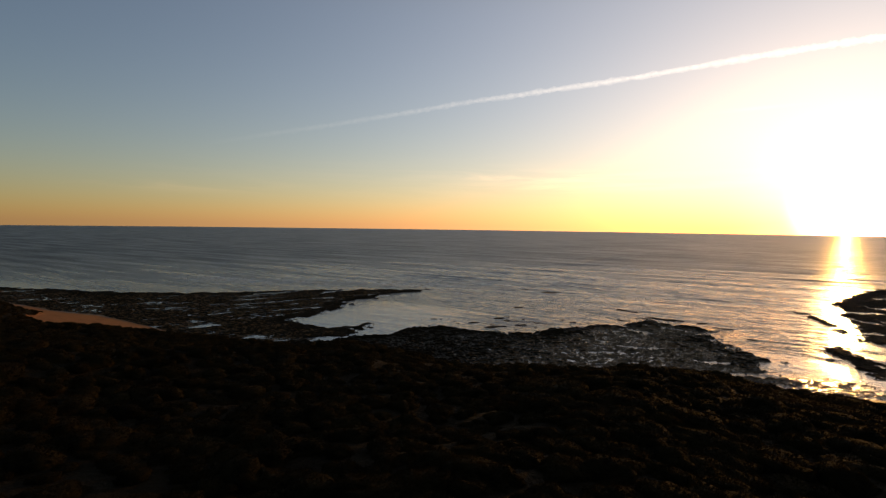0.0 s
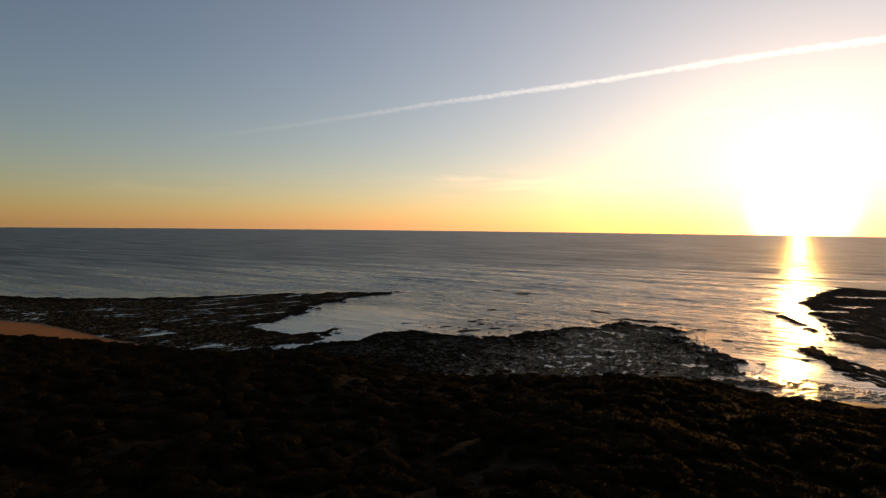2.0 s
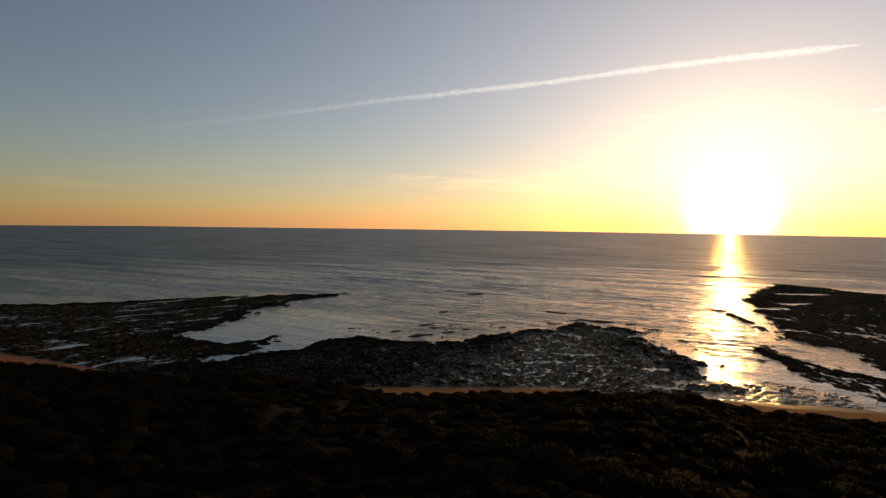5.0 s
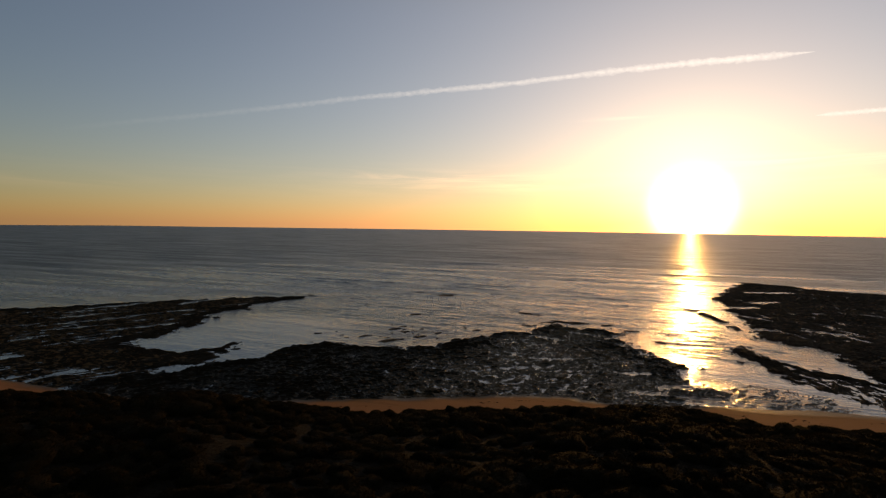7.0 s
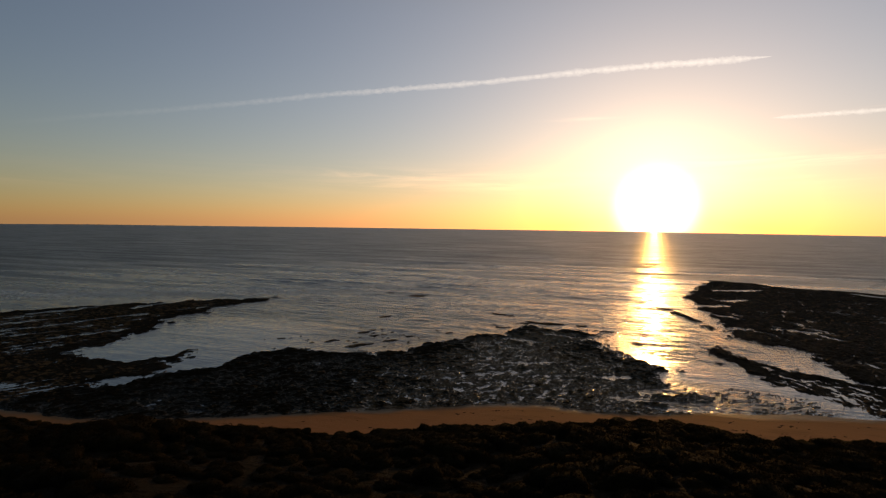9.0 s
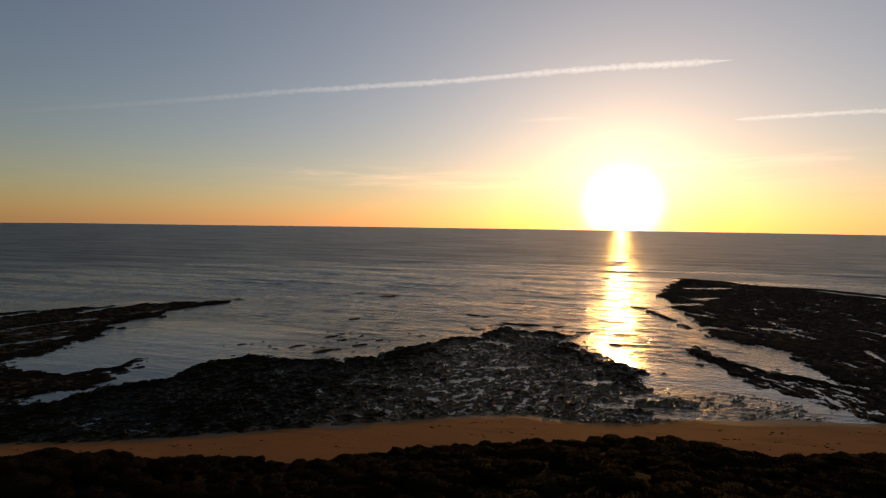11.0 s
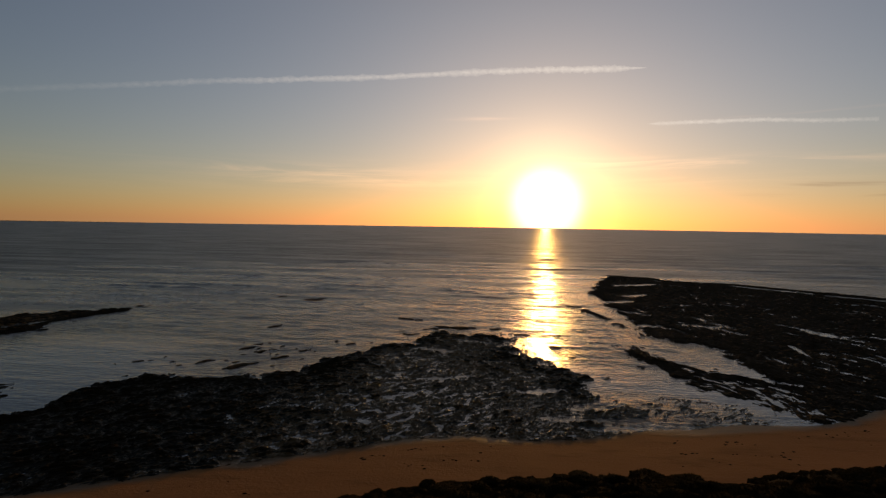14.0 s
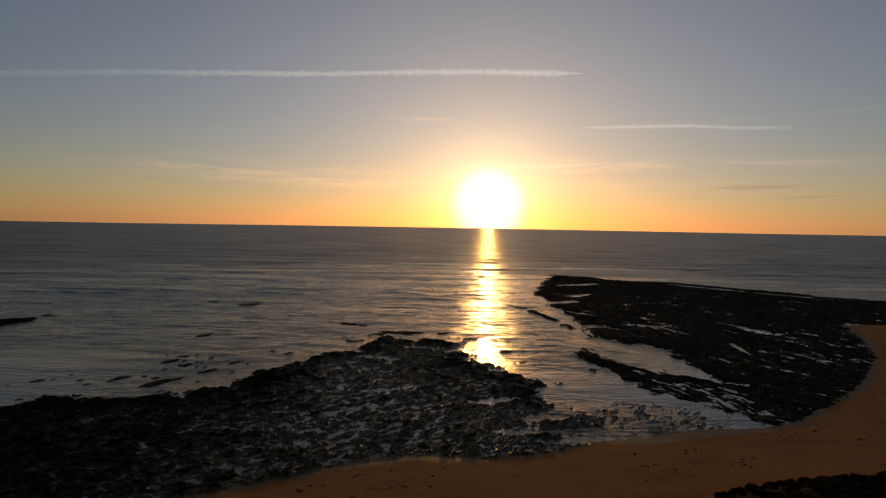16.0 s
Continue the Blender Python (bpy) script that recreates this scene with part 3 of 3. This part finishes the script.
def plant_scrub():
    """Bushes over the dune: single ones on the stretch that the flight passes, one dense cover elsewhere."""
    xs, ys = np.meshgrid(np.arange(-270, 100, 2.55), np.arange(-72, 85, 2.55))
    x, y = np.r_[xs.ravel(), xs.ravel() + 1.27], np.r_[ys.ravel(), ys.ravel() + 1.27]
    filler = np.arange(len(x)) >= xs.size
    x, y = x + rng.uniform(-1.2, 1.2, len(x)), y + rng.uniform(-1.2, 1.2, len(x))
    d = inland(x, y)
    e = behind_edge(x, y, d)
    # the seaward slope is closed by a second, low growth between the bushes
    kept = (e > 0.3) & (e < 120) & (x < 85) & (y > -72 + 0.25 * np.maximum(0, 27 - x)) & (~filler | ((e < 30) & (x > -110)))
    x, y, e = x[kept], y[kept], e[kept]
    mound = fbm(x / 9, y / 9, 41, 3)
    z = ground_height(x, y)
    verts, faces, count, singles = [], [], 0, 0
    for i in range(len(x)):
        size = rng.uniform(0.6, 1.1) * (1 + 0.35 * mound[i]) * (0.56 + 0.44 * min(1, e[i] / 26))
        spin, kind = rng.uniform(0, 360), rng.integers(7)
        if -20 < x[i] < 26 and -42 < y[i] < -6 and singles < 290:
            singles += 1
            bush = new("bush")
            bush.matrix_basis = pose(x[i], y[i], z[i] - 0.85 * size, 0, 0, spin) @ Matrix.Scale(size, 4)
            tagged(bush, "dense dark green coastal scrub bush", "bush", "scrub on the dune")
            part("crown", CROWN_MESHES[kind], bush)
            part("trunk", TRUNKS[kind % 3], bush, "grey forked stems")
            continue
        v, f = FAR_CROWNS[kind]
        if (x[i] > 34 + 1.1 * (y[i] + 14) and y[i] < 36) or x[i] < -130 or y[i] < -50:
            v, f = BACK_CROWNS[kind]
        c, s = math.cos(radians(spin)) * size, math.sin(radians(spin)) * size
        long, wide, high = rng.uniform(0.8, 1.25), rng.uniform(0.75, 1.1), rng.uniform(0.75, 1.2)
        u, w = v[:, 0] * long, v[:, 1] * wide
        verts.append(np.stack([x[i] + u * c - w * s, y[i] + u * s + w * c, z[i] - 0.85 * size + v[:, 2] * size * high], -1))
        faces.append(f + count)
        count += len(v)
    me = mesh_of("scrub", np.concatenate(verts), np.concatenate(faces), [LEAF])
    tagged(new("scrub", me), "dense dark coastal scrub covering the dune", "scrub", kind="stuff")


plant_scrub()

# ---- loose rocks ----


def boulder_mesh(seed):
    """A low, ragged slab of reef rock."""
    bm = bmesh.new()
    bmesh.ops.create_icosphere(bm, subdivisions=3, radius=1.0)
    shift = Vector((seed * 7.1, seed * 3.3, 0))
    for v in bm.verts:
        way = Vector((v.co.x, v.co.y, 0))
        lump = 1 + 0.75 * noise.noise(way * 1.6 + shift) + 0.3 * noise.noise(way * 4 + shift)
        high = v.co.z * (0.22 + 0.2 * noise.noise(way * 2.5 + shift))
        v.co = Vector((v.co.x * lump, v.co.y * lump * 0.55, high + 0.05 * noise.noise(v.co * 6 + shift)))
    me = bpy.data.meshes.new("rock")
    bm.to_mesh(me)
    bm.free()
    me.materials.append(ROCK)
    attribute(me, "weed", np.full(len(me.vertices), 0.6))
    return me


ROCKS = [boulder_mesh(k) for k in range(10)]


def rock(x, y, long, turn, label="low dark wet rock standing in shallow water"):
    ob = new("rock", ROCKS[rng.integers(10)])
    z = max(0.0, float(ground_height(np.array([x]), np.array([y]))[0]))
    ob.matrix_basis = pose(x, y, z - 0.04, 0, 0, turn) @ Matrix.Diagonal((long * 1.25, long * 1.25, 0.4 + 0.28 * long, 1))
    return tagged(ob, label, "rock", "loose rocks")


# Rocks that stand apart, each with a few smaller ones about it.
for x, y, long, turn in [(-61, 134, 1.7, 55), (-69, 123, 2.8, 55), (-76, 142, 2.0, 55), (-58, 142, 1.1, 55), (-91, 241, 5.0, 55), (-82, 175, 2.0, 55),
                         (-48, 120, 1.8, 55), (-98, 123, 1.3, 55), (-80, 126, 2.0, 55), (-75, 147, 1.6, 55), (-46, 153, 1.4, 55), (-70, 139, 1.5, 55),
                         (-12, 185, 4.0, 10), (-37, 200, 2.6, -10), (20, 160, 1.3, 0), (24, 148, 0.9, 0), (42, 141, 0.8, 0), (61, 139, 1.0, 0),
                         (-22, 182, 1.8, 10), (-30, 170, 2.0, 0), (10, 177, 2.2, 0)]:
    rock(x, y, long, turn)
    for k in range(4):
        rock(x + rng.normal() * 2.6 * long, y + rng.normal() * 1.7 * long, long * rng.uniform(0.2, 0.5), turn + rng.uniform(-25, 25))



def top_rocks(reef, count, turn):
    """Loose boulders on the high parts of a reef."""
    co = np.empty(len(reef.data.vertices) * 3, np.float32)
    reef.data.vertices.foreach_get("co", co)
    co = co.reshape(-1, 3)
    co = co[(co[:, 2] > 0.4) & (co[:, 0] > -230) & (co[:, 1] < 330)]
    for x, y, z in co[rng.integers(0, len(co), count)]:
        ob = new("boulder", ROCKS[rng.integers(10)])
        size = rng.uniform(0.5, 1.3)
        ob.matrix_basis = pose(x, y, z - 0.06, 0, 0, turn + rng.uniform(-40, 40)) @ Matrix.Diagonal((size, size * 1.2, rng.uniform(0.8, 1.3), 1))
        tagged(ob, "dark weed-covered boulder lying on the reef", "boulder", "boulders on the reefs")


top_rocks(reef_centre, 60, 52)
top_rocks(reef_left, 40, 66)
top_rocks(reef_right, 50, -60)
top_rocks(reef_tongue, 14, -70)

# ---- what the tide left ----


def strew_wrack():
    """Dried weed in broken lines along the beach."""
    bm = bmesh.new()
    bmesh.ops.create_icosphere(bm, subdivisions=1, radius=1.0)
    for v in bm.verts:
        v.co *= 1 + 0.5 * noise.noise(v.co * 2.1)
    ball_v = np.array([v.co for v in bm.verts])
    ball_f = np.array([[v.index for v in f.verts] for f in bm.faces])
    bm.free()
    verts, faces = [], []
    x, y = rng.uniform(-120, 150, 24000), rng.uniform(30, 200, 24000)
    d = inland(x, y) + 1.2 * fbm(x / 20, y / 20, 61, 3)
    line = np.exp(-((d - 7.5) / 0.9) ** 2) + 0.8 * np.exp(-((d - 14) / 0.8) ** 2) + 0.05 * ((d > 3) & (d < 24))
    kept = (rng.uniform(0, 1, 24000) < line * step(fbm(x / 12, y / 12, 67, 3), -0.2, 0.6))
    x, y = x[kept], y[kept]
    z = ground_height(x, y)
    for i in range(len(x)):
        size = rng.uniform(0.07, 0.22) * np.array([rng.uniform(0.8, 2.2), 1, 0.35])
        verts.append(ball_v * size + (x[i], y[i], z[i] + 0.03))
        faces.append(ball_f + len(ball_v) * i)
    me = mesh_of("seaweed", np.concatenate(verts), np.concatenate(faces), [WRACK], False)
    attribute(me, "weed", np.full(len(me.vertices), 0.9))
    tagged(new("seaweed", me), "dark dried seaweed strewn along the tide lines", "seaweed", kind="stuff")


strew_wrack()

# ---- vapour trails ----


def vapour_trail(points, wide, label, dense, ragged):
    """A long thin cloud at great height, as a flattened lumpy tube along points of bearing and height in degrees."""
    far, around, steps = 4300.0, 10, 360
    pts = np.array(points)
    s = np.linspace(0, 1, steps)
    knots = np.linspace(0, 1, len(pts))
    turn, up = np.radians(np.interp(s, knots, pts[:, 0])), np.radians(np.interp(s, knots, pts[:, 1]))
    for k in range(60):
        turn[1:-1], up[1:-1] = (turn[:-2] + turn[2:]) / 2, (up[:-2] + up[2:]) / 2
    mid = far * np.stack([np.sin(turn) * np.cos(up), np.cos(turn) * np.cos(up), np.sin(up)], -1) + np.array([14.0, -30.0, 40.4])
    half = wide * np.interp(s, np.linspace(0, 1, len(dense)), [0.7 + 0.5 * v for v in dense]) * np.minimum(1, (1 - s) * 14 + 0.05)
    half = half * (1 + ragged * fbm(s * 150, s * 0 + 2.5, 5, 3)) / 2
    verts, thick = [], []
    for k in range(around):
        a = 2 * math.pi * k / around
        lump = 1 + ragged * fbm(s * 220, s * 0 + 4 * k, 9, 3)
        ring = mid.copy()
        ring[:, 2] += half * math.sin(a) * lump
        ring[:, :2] *= (1 + half * 0.3 * math.cos(a) / far)[:, None]
        verts.append(ring)
        thick.append(np.interp(s, np.linspace(0, 1, len(dense)), dense) * (1 - 0.85 * abs(math.sin(a)) ** 1.5))
    k = np.arange(around * steps).reshape(around, steps)
    nxt = np.roll(k, -1, 0)
    faces = np.stack([k[:, :-1], k[:, 1:], nxt[:, 1:], nxt[:, :-1]], -1).reshape(-1, 4)
    me = mesh_of("vapour_trail", np.concatenate(verts), faces, [VAPOUR])
    attribute(me, "thick", np.concatenate(thick))
    ob = new("vapour_trail", me)
    ob.visible_shadow = False
    return tagged(ob, label, "vapour trail", "trails in the sky", "structure")


vapour_trail([(-58.4, 7.8), (-51.1, 9.5), (-41.5, 11.45), (-31.1, 13.4), (-19.7, 14.75), (-4.3, 15.95), (3.3, 16.1), (9.2, 15.9), (14.5, 15.65)],
             56, "long white vapour trail widening across the sky", [0.0, 0.01, 0.025, 0.07, 0.17, 0.27, 0.34, 0.37, 0.26], 0.3)
vapour_trail([(33.3, 9.2), (29.2, 9.5), (24.7, 10.0), (18.8, 10.2), (14.8, 10.25)], 36, "short faint vapour streak above the sun",
             [0.08, 0.15, 0.22, 0.3, 0.2], 0.3)
